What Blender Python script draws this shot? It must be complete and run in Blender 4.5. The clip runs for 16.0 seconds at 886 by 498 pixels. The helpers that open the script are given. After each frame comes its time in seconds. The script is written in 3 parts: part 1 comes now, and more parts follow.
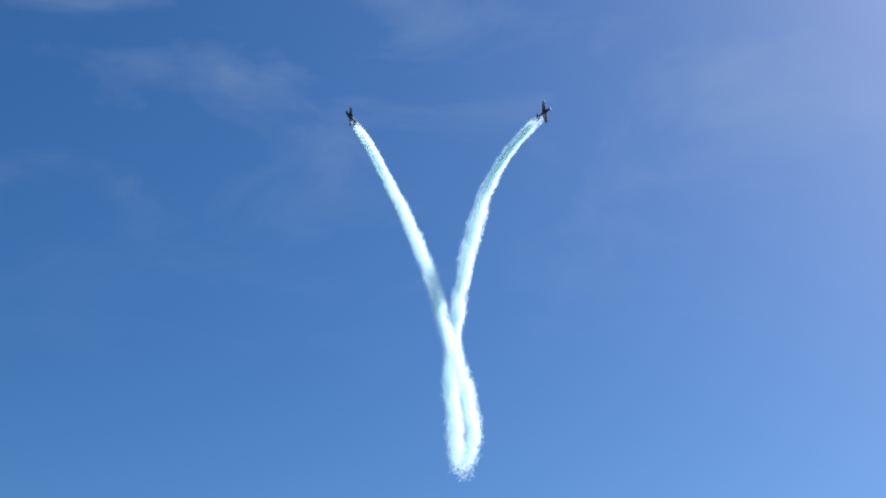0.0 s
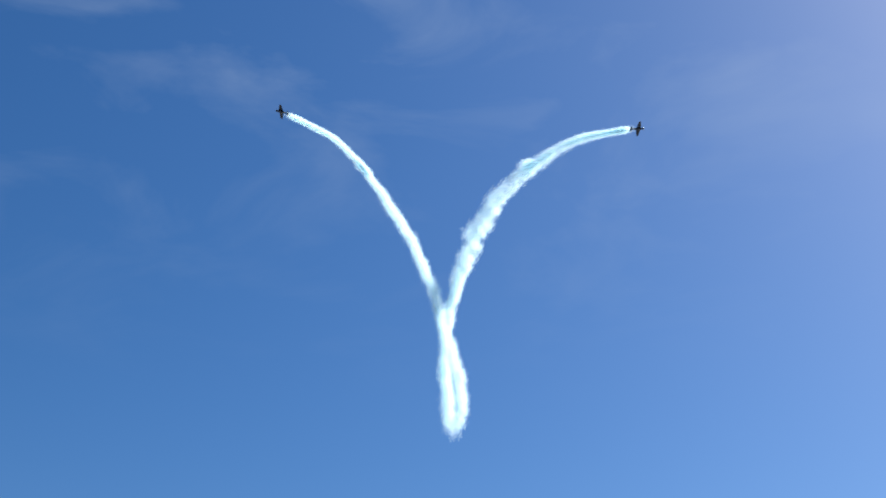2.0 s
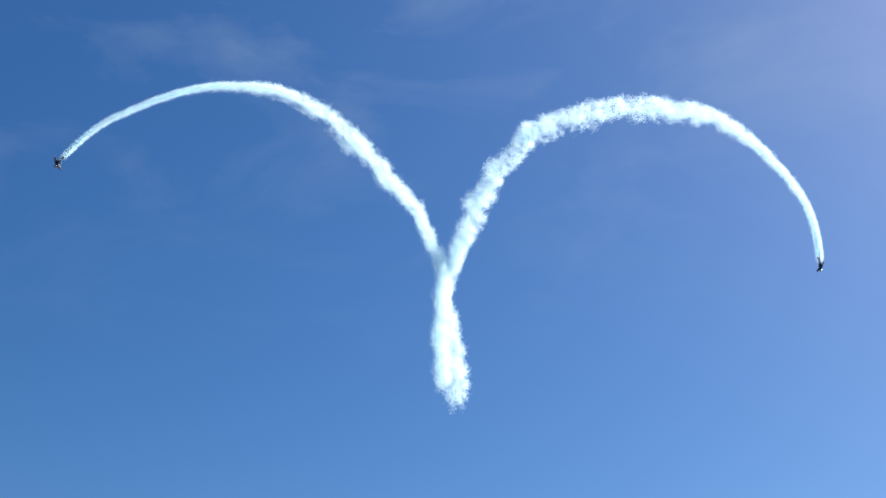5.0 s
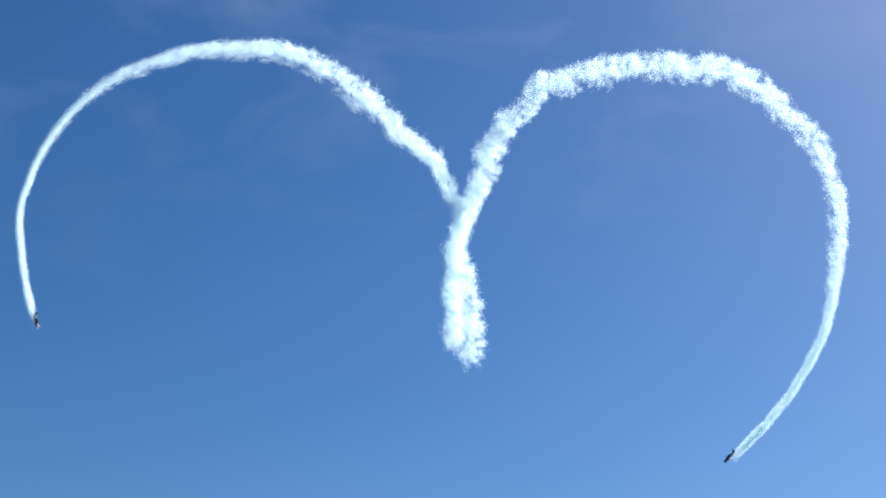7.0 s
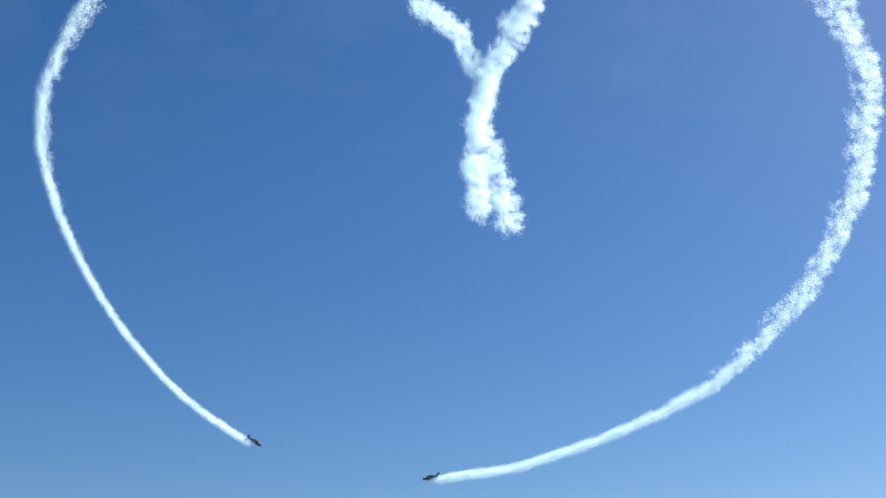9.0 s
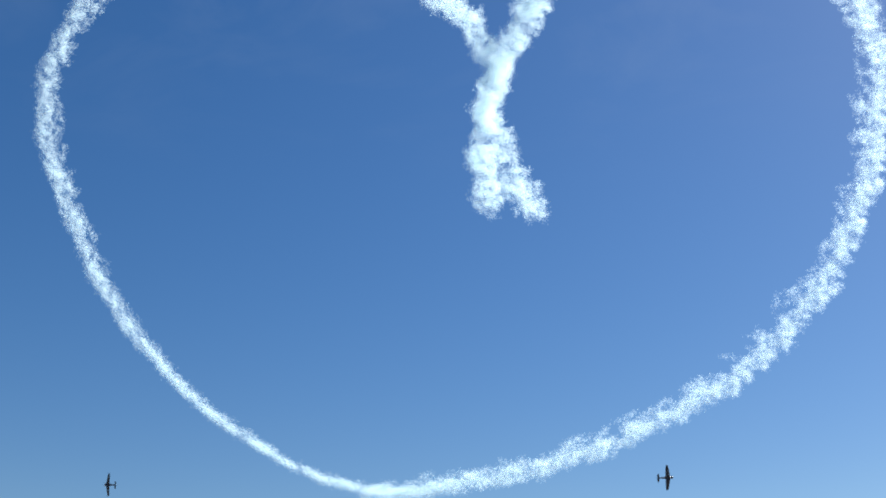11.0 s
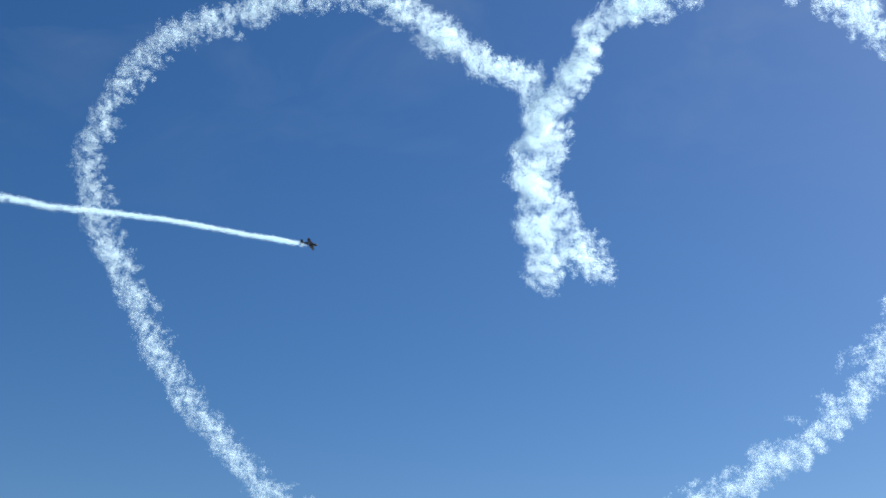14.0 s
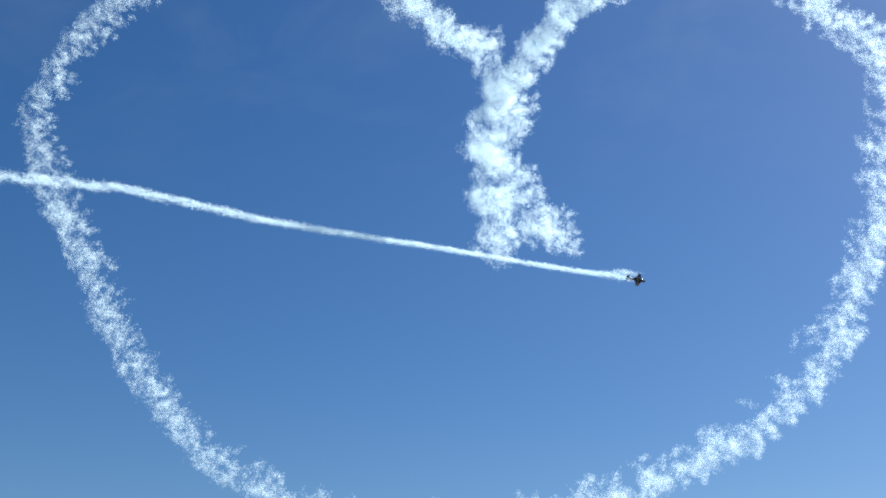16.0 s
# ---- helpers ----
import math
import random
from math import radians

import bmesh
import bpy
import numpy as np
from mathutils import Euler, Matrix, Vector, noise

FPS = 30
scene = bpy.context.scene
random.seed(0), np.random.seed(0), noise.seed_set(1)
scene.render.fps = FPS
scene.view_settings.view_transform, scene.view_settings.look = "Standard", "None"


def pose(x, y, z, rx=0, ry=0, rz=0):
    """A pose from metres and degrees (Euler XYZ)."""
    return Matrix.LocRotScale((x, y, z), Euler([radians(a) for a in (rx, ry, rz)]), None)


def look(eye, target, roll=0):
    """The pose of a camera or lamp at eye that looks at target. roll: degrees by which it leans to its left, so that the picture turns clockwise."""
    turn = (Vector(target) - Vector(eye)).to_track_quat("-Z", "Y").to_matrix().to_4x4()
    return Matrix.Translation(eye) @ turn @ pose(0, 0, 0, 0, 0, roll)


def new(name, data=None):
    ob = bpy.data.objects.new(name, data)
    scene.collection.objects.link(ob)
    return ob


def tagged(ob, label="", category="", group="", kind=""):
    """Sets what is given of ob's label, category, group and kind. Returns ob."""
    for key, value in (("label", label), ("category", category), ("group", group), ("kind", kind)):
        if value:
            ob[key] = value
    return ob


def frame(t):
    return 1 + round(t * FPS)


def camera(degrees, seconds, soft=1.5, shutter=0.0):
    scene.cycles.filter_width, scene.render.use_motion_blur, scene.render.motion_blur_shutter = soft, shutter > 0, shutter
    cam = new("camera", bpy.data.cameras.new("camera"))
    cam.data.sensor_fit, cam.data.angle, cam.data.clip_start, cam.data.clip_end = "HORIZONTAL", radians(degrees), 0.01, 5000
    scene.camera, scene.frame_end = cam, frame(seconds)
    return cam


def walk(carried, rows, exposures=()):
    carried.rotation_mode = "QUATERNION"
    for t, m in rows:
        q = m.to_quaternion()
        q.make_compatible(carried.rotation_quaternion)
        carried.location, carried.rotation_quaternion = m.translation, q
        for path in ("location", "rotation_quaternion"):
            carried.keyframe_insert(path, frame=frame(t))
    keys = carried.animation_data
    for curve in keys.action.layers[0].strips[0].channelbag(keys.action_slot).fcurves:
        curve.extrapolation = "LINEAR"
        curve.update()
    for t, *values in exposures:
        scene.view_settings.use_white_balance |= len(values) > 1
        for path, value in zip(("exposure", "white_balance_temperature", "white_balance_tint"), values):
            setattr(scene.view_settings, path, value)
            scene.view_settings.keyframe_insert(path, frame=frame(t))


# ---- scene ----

# ---------------------------------------------------------------- the camera
cam = camera(43.0, 16.0, soft=1.9)
EYE = Vector((0.0, 0.0, 1.6))
# seconds, turn to the left, tilt upwards, lean
GAZE = [(0, -1.05, 32.67, -0.55), (0.5, -0.98, 31.85, -0.79), (1, -0.91, 32.08, -0.68), (1.5, -0.95, 32.80, -0.31), (2, -0.88, 32.94, 0.03), (2.5, -0.84, 33.33, 0.05), (3, -0.83, 33.60, -0.01), (3.5, -0.78, 33.47, 0.14), (4, -0.87, 32.76, 0.17), (4.2, -0.92, 32.42, -0.00), (6.3, -0.50, 30.32, 0.15), (6.5, -0.45, 30.09, 0.22), (7, 0.00, 29.00, 0.00), (7.5, 0.22, 27.06, -0.09), (8, 0.57, 25.45, -0.35), (8.5, 0.86, 24.31, -0.66), (9, 1.68, 22.62, -0.40), (9.2, 2.03, 21.99, -0.07), (11.3, 2.48, 21.95, -0.10), (11.5, 2.50, 22.29, -0.10), (12, 2.64, 23.38, 0.06), (12.5, 2.76, 24.21, 0.17), (13, 3.60, 24.98, 0.14), (13.5, 4.37, 25.54, -0.19), (14, 5.53, 25.37, -0.07), (14.5, 4.97, 25.41, -0.19), (15, 4.46, 25.17, 0.17), (15.5, 4.01, 24.62, 0.53), (16, 3.07, 23.86, 0.47)]
walk(cam, [(t, pose(*EYE, 90 + tilt, 0, turn) @ pose(0, 0, 0, 0, 0, lean)) for t, turn, tilt, lean in GAZE],
     exposures=[(0.0, 1.52), (4.0, 1.52), (7.0, 1.45), (9.0, 1.36), (12.0, 1.28), (16.0, 1.27)])

# ---------------------------------------------------------------- sky and sun
SUN_EL, SUN_AZ = 44.0, 55.0        # degrees above the horizon, and to the right of straight ahead
world = bpy.data.worlds.new("sky")
world.use_nodes = True
scene.world = world


def sky_nodes():
    nt = world.node_tree
    nt.nodes.clear()
    out = nt.nodes.new("ShaderNodeOutputWorld")
    bg = nt.nodes.new("ShaderNodeBackground")
    bg.inputs["Strength"].default_value = 0.0405
    sky = nt.nodes.new("ShaderNodeTexSky")
    sky.sky_type, sky.sun_disc = "NISHITA", False
    sky.sun_elevation, sky.sun_rotation = radians(SUN_EL), radians(SUN_AZ)
    sky.air_density, sky.dust_density, sky.ozone_density = 1.0, 0.55, 3.8
    # thin high cirrus, denser with height
    co = nt.nodes.new("ShaderNodeTexCoord")
    mp = nt.nodes.new("ShaderNodeMapping")
    mp.inputs["Scale"].default_value = (3.2, 4.0, 8.0)
    mp.inputs["Rotation"].default_value = (0.2, 0.5, 0.3)
    no = nt.nodes.new("ShaderNodeTexNoise")
    no.inputs["Scale"].default_value, no.inputs["Detail"].default_value = 1.6, 6.0
    no.inputs["Roughness"].default_value, no.inputs["Distortion"].default_value = 0.55, 0.6
    ra = nt.nodes.new("ShaderNodeMapRange")
    ra.inputs["From Min"].default_value, ra.inputs["From Max"].default_value = 0.5, 0.85
    ra.inputs["To Max"].default_value = 0.3
    mix = nt.nodes.new("ShaderNodeMix")
    mix.data_type = "RGBA"
    mix.inputs["B"].default_value = (4.2, 5.0, 6.2, 1.0)
    sep = nt.nodes.new("ShaderNodeSeparateXYZ")
    hi = nt.nodes.new("ShaderNodeMapRange")
    hi.inputs["From Min"].default_value, hi.inputs["From Max"].default_value = 0.42, 0.68
    mu = nt.nodes.new("ShaderNodeMath")
    mu.operation = "MULTIPLY"
    ln = nt.links.new
    ln(co.outputs["Generated"], mp.inputs["Vector"])
    ln(mp.outputs["Vector"], no.inputs["Vector"])
    ln(no.outputs["Fac"], ra.inputs["Value"])
    ln(co.outputs["Generated"], sep.inputs["Vector"])
    ln(sep.outputs["Z"], hi.inputs["Value"])
    ln(ra.outputs["Result"], mu.inputs[0])
    ln(hi.outputs["Result"], mu.inputs[1])
    ln(mu.outputs["Value"], mix.inputs["Factor"])
    ln(sky.outputs["Color"], mix.inputs["A"])
    deep = nt.nodes.new("ShaderNodeHueSaturation")
    deep.inputs["Hue"].default_value, deep.inputs["Saturation"].default_value = 0.5045, 1.28
    ln(mix.outputs["Result"], deep.inputs["Color"])
    ln(deep.outputs["Color"], bg.inputs["Color"])
    ln(bg.outputs["Background"], out.inputs["Surface"])


sky_nodes()
sun_way = Vector((math.sin(radians(SUN_AZ)) * math.cos(radians(SUN_EL)), math.cos(radians(SUN_AZ)) * math.cos(radians(SUN_EL)), math.sin(radians(SUN_EL))))
sun = new("sun", bpy.data.lights.new("sun", "SUN"))
sun.data.energy, sun.data.angle, sun.data.color = 5.0, radians(0.53), (1.0, 0.995, 0.985)
sun.matrix_world = look(sun_way * 100, (0, 0, 0))
scene.view_settings.exposure = 1.42
scene.cycles.transparent_max_bounces = 256


# ---------------------------------------------------------------- materials
def material(name, base, rough=0.6, metal=0.0, scale=2.0, vary=0.15, bump=0.02):
    """Painted or bare surface with variation at two scales and a fine relief."""
    m = bpy.data.materials.new(name)
    m.use_nodes = True
    nt = m.node_tree
    b = nt.nodes["Principled BSDF"]
    b.inputs["Roughness"].default_value, b.inputs["Metallic"].default_value = rough, metal
    co = nt.nodes.new("ShaderNodeTexCoord")
    big, fine = nt.nodes.new("ShaderNodeTexNoise"), nt.nodes.new("ShaderNodeTexNoise")
    big.inputs["Scale"].default_value, fine.inputs["Scale"].default_value = scale, scale * 9
    fine.inputs["Detail"].default_value = 5.0
    add = nt.nodes.new("ShaderNodeMath")
    add.operation = "ADD"
    ra = nt.nodes.new("ShaderNodeMapRange")
    ra.inputs["From Min"].default_value, ra.inputs["From Max"].default_value = 0.6, 1.4
    mix = nt.nodes.new("ShaderNodeMix")
    mix.data_type = "RGBA"
    mix.inputs["A"].default_value = (*[c * (1 - vary) for c in base], 1)
    mix.inputs["B"].default_value = (*[min(1, c * (1 + vary)) for c in base], 1)
    bp = nt.nodes.new("ShaderNodeBump")
    bp.inputs["Strength"].default_value, bp.inputs["Distance"].default_value = 0.3, bump
    ln = nt.links.new
    for n in (big, fine):
        ln(co.outputs["Object"], n.inputs["Vector"])
    ln(big.outputs["Fac"], add.inputs[0])
    ln(fine.outputs["Fac"], add.inputs[1])
    ln(add.outputs["Value"], ra.inputs["Value"])
    ln(ra.outputs["Result"], mix.inputs["Factor"])
    ln(mix.outputs["Result"], b.inputs["Base Color"])
    ln(fine.outputs["Fac"], bp.inputs["Height"])
    ln(bp.outputs["Normal"], b.inputs["Normal"])
    return m


def smoke_material():
    """White oil smoke: scatters light and lets it through."""
    m = bpy.data.materials.new("white_smoke")
    m.use_nodes = True
    nt = m.node_tree
    nt.nodes.clear()
    out = nt.nodes.new("ShaderNodeOutputMaterial")
    di, tl = nt.nodes.new("ShaderNodeBsdfDiffuse"), nt.nodes.new("ShaderNodeBsdfTranslucent")
    mx = nt.nodes.new("ShaderNodeMixShader")
    mx.inputs[0].default_value = 0.72
    ge = nt.nodes.new("ShaderNodeNewGeometry")
    mix = nt.nodes.new("ShaderNodeMix")
    mix.data_type = "RGBA"
    mix.inputs["A"].default_value = (0.72, 0.93, 0.985, 1)
    mix.inputs["B"].default_value = (0.84, 0.965, 0.99, 1)
    ln = nt.links.new
    ln(ge.outputs["Random Per Island"], mix.inputs["Factor"])
    for n in (di, tl):
        ln(mix.outputs["Result"], n.inputs["Color"])
    ln(di.outputs[0], mx.inputs[1])
    ln(tl.outputs[0], mx.inputs[2])
    # thin stuff: patchy, half see-through
    tr, veil = nt.nodes.new("ShaderNodeBsdfTransparent"), nt.nodes.new("ShaderNodeMixShader")
    no, ra = nt.nodes.new("ShaderNodeTexNoise"), nt.nodes.new("ShaderNodeMapRange")
    no.inputs["Scale"].default_value, no.inputs["Detail"].default_value = 0.5, 4.0
    ra.inputs["From Min"].default_value, ra.inputs["From Max"].default_value = 0.3, 0.7
    ra.inputs["To Min"].default_value, ra.inputs["To Max"].default_value = 0.027, 0.058
    co = nt.nodes.new("ShaderNodeTexCoord")
    ln(co.outputs["Object"], no.inputs["Vector"])
    ln(no.outputs["Fac"], ra.inputs["Value"])
    ln(ra.outputs["Result"], veil.inputs[0])
    ln(tr.outputs[0], veil.inputs[1])
    ln(mx.outputs[0], veil.inputs[2])
    ln(veil.outputs[0], out.inputs["Surface"])
    return m


SMOKE = smoke_material()
PAINT = material("dark_blue_grey_aircraft_paint", (0.012, 0.016, 0.03), 0.42, 0.0, 1.2, 0.3, 0.004)
METAL = material("worn_aluminium", (0.5, 0.5, 0.52), 0.32, 0.9, 3.0, 0.2, 0.004)
RUBBER = material("black_rubber", (0.02, 0.02, 0.02), 0.8, 0.0, 6.0, 0.2, 0.004)
GLASS = material("smoked_canopy_glass", (0.05, 0.06, 0.07), 0.08, 0.0, 1.0, 0.1, 0.0)
FEATHER = material("dark_feathers", (0.03, 0.027, 0.025), 0.8, 0.0, 30.0, 0.3, 0.002)
# assumed surface of the unseen ground; its neutral grey sets the light bounced upwards
GROUND_GREY = material("unseen_ground_grey", (0.1, 0.1, 0.098), 0.85, 0.0, 0.05, 0.2, 0.02)


# ---------------------------------------------------------------- mesh helpers
def part(name, bm, mat, parent, label="", smooth=True):
    me = bpy.data.meshes.new(name)
    bmesh.ops.recalc_face_normals(bm, faces=bm.faces)
    for f in bm.faces:
        f.smooth = smooth
    bm.to_mesh(me)
    bm.free()
    me.materials.append(mat)
    ob = new(name, me)
    ob.parent = parent
    return tagged(ob, label)


def loft(rings):
    """A closed skin through rings of equally many points."""
    bm = bmesh.new()
    vs = [[bm.verts.new(p) for p in ring] for ring in rings]
    n = len(vs[0])
    for a, b in zip(vs, vs[1:]):
        for i in range(n):
            bm.faces.new((a[i], a[(i + 1) % n], b[(i + 1) % n], b[i]))
    bm.faces.new(vs[0])
    bm.faces.new(vs[-1])
    return bm


def oval(y, w, h, z=0.0, n=16):
    """A ring across the fuselage."""
    return [(w * math.cos(a), y, z + h * math.sin(a)) for a in (2 * math.pi * i / n for i in range(n))]


def foil(x, lead, chord, z, thick=0.13, upright=False):
    """A wing section at x (or at height x where it stands upright), nose at lead."""
    shape = ((0, 0), (0.04, 0.42), (0.15, 0.85), (0.35, 1.0), (0.7, 0.55), (1, 0.03), (1, -0.03), (0.7, -0.3), (0.35, -0.5), (0.12, -0.45), (0.03, -0.25))
    pts = [(lead - u * chord, v * thick * chord * 0.6) for u, v in shape]
    return [(w, y, x) if upright else (x, y, z + w) for y, w in pts]


# ---------------------------------------------------------------- ground
# added sheet, never in view: closes the place below and bounces light
def ground():
    bm = bmesh.new()
    bmesh.ops.create_grid(bm, x_segments=40, y_segments=40, size=4500)
    me = bpy.data.meshes.new("ground")
    bm.to_mesh(me)
    bm.free()
    me.materials.append(GROUND_GREY)
    tagged(new("ground", me), "flat grey ground sheet, out of view, grey set for bounced light", "ground", kind="structure")


ground()


# ---------------------------------------------------------------- the aeroplanes
def aeroplane(label):
    """A low-wing single-engined radial trainer, nose along +y, 8.8 m long, 12.8 m span."""
    root = tagged(new("aeroplane"), label, "aeroplane", "display team aeroplanes")
    part("fuselage", loft([oval(2.3, 0.6, 0.62), oval(1.6, 0.62, 0.72, -0.02), oval(0.2, 0.62, 0.82, 0.0), oval(-1.6, 0.55, 0.74, 0.05),
                           oval(-3.2, 0.36, 0.5, 0.12), oval(-4.8, 0.17, 0.3, 0.2), oval(-5.6, 0.06, 0.16, 0.24)]), PAINT, root)
    cowl = part("engine_cowling", loft([oval(3.12, 0.4, 0.4), oval(3.2, 0.5, 0.5), oval(3.05, 0.62, 0.62), oval(2.6, 0.67, 0.67), oval(2.28, 0.64, 0.64)]), PAINT, root, "rounded dark engine cowling")
    part("exhaust_pipe", loft([oval(2.5, 0.09, 0.09, -0.5, 8), oval(1.0, 0.1, 0.1, -0.82, 8)]), METAL, cowl)
    for s in (1, -1):
        part("wing", loft([foil(s * 0.3, 1.45, 2.7, -0.55), foil(s * 1.6, 1.42, 2.55, -0.5), foil(s * 4.2, 1.0, 1.95, -0.24),
                           foil(s * 6.0, 0.72, 1.4, -0.05), foil(s * 6.4, 0.45, 0.8, 0.0)]), PAINT, root)
        part("tailplane", loft([foil(s * 0.1, -4.2, 1.35, 0.32), foil(s * 1.5, -4.4, 1.05, 0.32), foil(s * 2.1, -4.6, 0.6, 0.32)]), PAINT, root)
        bm = loft([oval(0.52, 0.03, 0.2, -0.62), oval(0.45, 0.1, 0.3, -0.62), oval(-0.2, 0.1, 0.3, -0.62), oval(-0.27, 0.03, 0.2, -0.62)])
        bmesh.ops.translate(bm, vec=(s * 0.95, 0.9, -0.02), verts=bm.verts)
        part("wheel", bm, RUBBER, root, "black tyre folded into the wing")
    part("fin", loft([foil(0.2, -4.0, 1.5, 0, 0.09, True), foil(0.9, -4.35, 1.25, 0, 0.09, True), foil(1.55, -4.75, 0.85, 0, 0.08, True), foil(1.75, -4.95, 0.5, 0, 0.07, True)]), PAINT, root)
    canopy = part("canopy", loft([oval(1.0, 0.3, 0.06, 0.72), oval(0.6, 0.42, 0.42, 0.74), oval(-0.6, 0.43, 0.5, 0.74), oval(-1.7, 0.38, 0.42, 0.7), oval(-2.4, 0.2, 0.08, 0.6)]), GLASS, root, "long framed cockpit canopy")
    for y in (0.55, -0.05, -0.65, -1.25):
        part("canopy_frame", loft([oval(y + 0.04, 0.445, 0.515, 0.735), oval(y - 0.04, 0.445, 0.515, 0.735)]), PAINT, canopy)
    prop = part("propeller_hub", loft([oval(3.62, 0.02, 0.02, 0, 12), oval(3.5, 0.12, 0.12, 0, 12), oval(3.2, 0.17, 0.17, 0, 12)]), METAL, root, "bare metal propeller hub")
    for s in (1, -1):
        part("propeller_blade", loft([foil(s * 0.1, 3.46, 0.16, 0), foil(s * 0.8, 3.5, 0.22, 0, 0.1), foil(s * 1.35, 3.47, 0.12, 0, 0.1)]), METAL, prop)
    return root


def frame_of(place, ahead, up):
    """A pose with +y ahead and +z as near to up as may be."""
    y = Vector(ahead).normalized()
    x = y.cross(Vector(up)).normalized()
    z = x.cross(y)
    m = Matrix((x, y, z)).transposed().to_4x4()
    m.translation = place
    return m


# ---------------------------------------------------------------- flight paths and drift of the smoke
# seconds, metres to the right, metres above the eye, in the upright sheet of air 560 m ahead
LEFT_PATH = [(-4.87, 15.8, 247.6), (-4.50, 18.3, 260.9), (-4.00, 15.7, 279.4), (-3.50, 12.5, 297.7), (-3.00, 8.2, 315.8), (-2.50, 3.3, 333.8), (-2.00, -2.5, 351.5), (-1.50, -9.2, 368.9), (-1.00, -16.7, 385.9), (-0.50, -24.8, 402.7), (0.00, -35.4, 420.0), (0.50, -42.3, 426.8), (1.00, -58.6, 445.2), (1.50, -76.0, 456.6), (2.00, -95.6, 466.9), (2.50, -115.0, 467.4), (3.00, -136.8, 466.3), (3.50, -159.0, 459.2), (4.00, -181.5, 448.4), (4.50, -206.8, 430.0), (5.00, -227.0, 401.9), (5.50, -238.5, 369.1), (6.00, -240.6, 334.5), (6.50, -233.2, 300.0), (7.00, -223.6, 264.6), (7.50, -205.8, 227.3), (8.00, -179.5, 190.8), (8.50, -149.8, 158.0), (9.00, -111.8, 129.1), (9.50, -66.0, 107.0), (9.75, -42.4, 97.5)]
LEFT_NODES = [-4.87, -4.06, -3.25, -2.44, -1.62, -0.81, 0.00, 0.50, 1.00, 1.50, 2.00, 2.50, 3.00, 3.50, 4.00, 4.50, 5.00, 5.50, 6.00, 6.50, 7.00, 7.50, 8.00, 8.50, 9.00, 9.35, 9.60]
LEFT_DRIFT_0 = [(0.1, -0.0), (0.0, -0.0), (-1.4, -1.1), (-1.4, -1.1), (-1.4, -1.1), (-1.2, -1.0), (0.0, -0.0), (0.0, -0.0)]
LEFT_DRIFT_1_0 = [(0.1, -0.4), (0.3, -0.2), (-1.9, -1.1), (-1.3, -1.0), (-1.9, -1.2), (-2.5, -1.5), (-2.5, -1.5), (0.5, 0.3), (0.0, 0.0), (0.0, 0.0)]
LEFT_DRIFT_2_5 = [(-0.8, 0.5), (0.8, -0.1), (0.5, -0.7), (0.3, -0.4), (-0.1, -0.5), (-2.6, -1.7), (-3.7, -2.4), (-1.7, -1.2), (-1.4, -1.1), (-1.5, -0.8), (-0.8, -1.6), (-0.0, 0.0), (-0.0, 0.0)]
LEFT_DRIFT_4_2 = [(-0.7, 0.9), (-1.4, -0.9), (0.1, -1.1), (2.1, -0.1), (1.2, 0.6), (-2.7, -2.1), (-4.2, -3.2), (-3.3, -2.1), (-3.3, -2.8), (-2.5, -3.0), (-2.5, -4.2), (-0.3, -0.4), (-0.2, 0.7), (-0.8, 2.0), (-0.1, 0.1), (0.0, -0.0)]
LEFT_DRIFT_6_3 = [(-2.4, -6.0), (-4.3, -4.6), (-1.8, -1.2), (4.2, 0.6), (2.2, 1.9), (-6.2, -4.2), (-8.7, -8.1), (-8.5, -8.6), (-9.0, -10.4), (-6.8, -11.6), (-3.9, -13.5), (-0.7, -11.0), (0.1, -10.6), (1.6, -6.8), (1.1, -3.4), (0.1, -0.4), (0.2, -0.0), (-0.3, -0.0), (-0.2, -0.0), (-0.0, 0.0)]
LEFT_DRIFT_7_0 = [(-1.4, -5.9), (-1.7, -4.4), (0.3, -1.0), (7.2, 1.1), (4.2, 3.8), (-4.4, -3.8), (-7.2, -7.1), (-7.3, -7.5), (-8.1, -10.4), (-6.8, -11.1), (-4.1, -14.2), (-1.8, -12.4), (0.7, -11.0), (1.4, -7.2), (1.4, -3.5), (0.2, -0.0), (-1.7, 0.8), (-3.3, 0.7), (-4.8, -0.3), (-3.9, -1.3), (-0.1, -0.1), (-0.1, -0.1)]
LEFT_DRIFT_8_0 = [(-0.7, -6.6), (-2.9, -7.6), (-1.3, -1.8), (5.6, 0.9), (3.3, 2.7), (-5.9, -4.7), (-9.5, -9.3), (-9.3, -10.3), (-8.7, -12.3), (-6.8, -11.2), (-5.0, -10.2), (-3.1, -9.2), (-1.3, -8.2), (0.5, -7.1), (2.4, -6.1), (2.8, -4.3), (0.7, -0.6), (-2.2, 0.6), (-5.1, -0.1), (-6.5, -1.9), (-2.3, -1.2), (0.1, 0.0), (-0.0, -0.0), (-0.0, -0.0)]
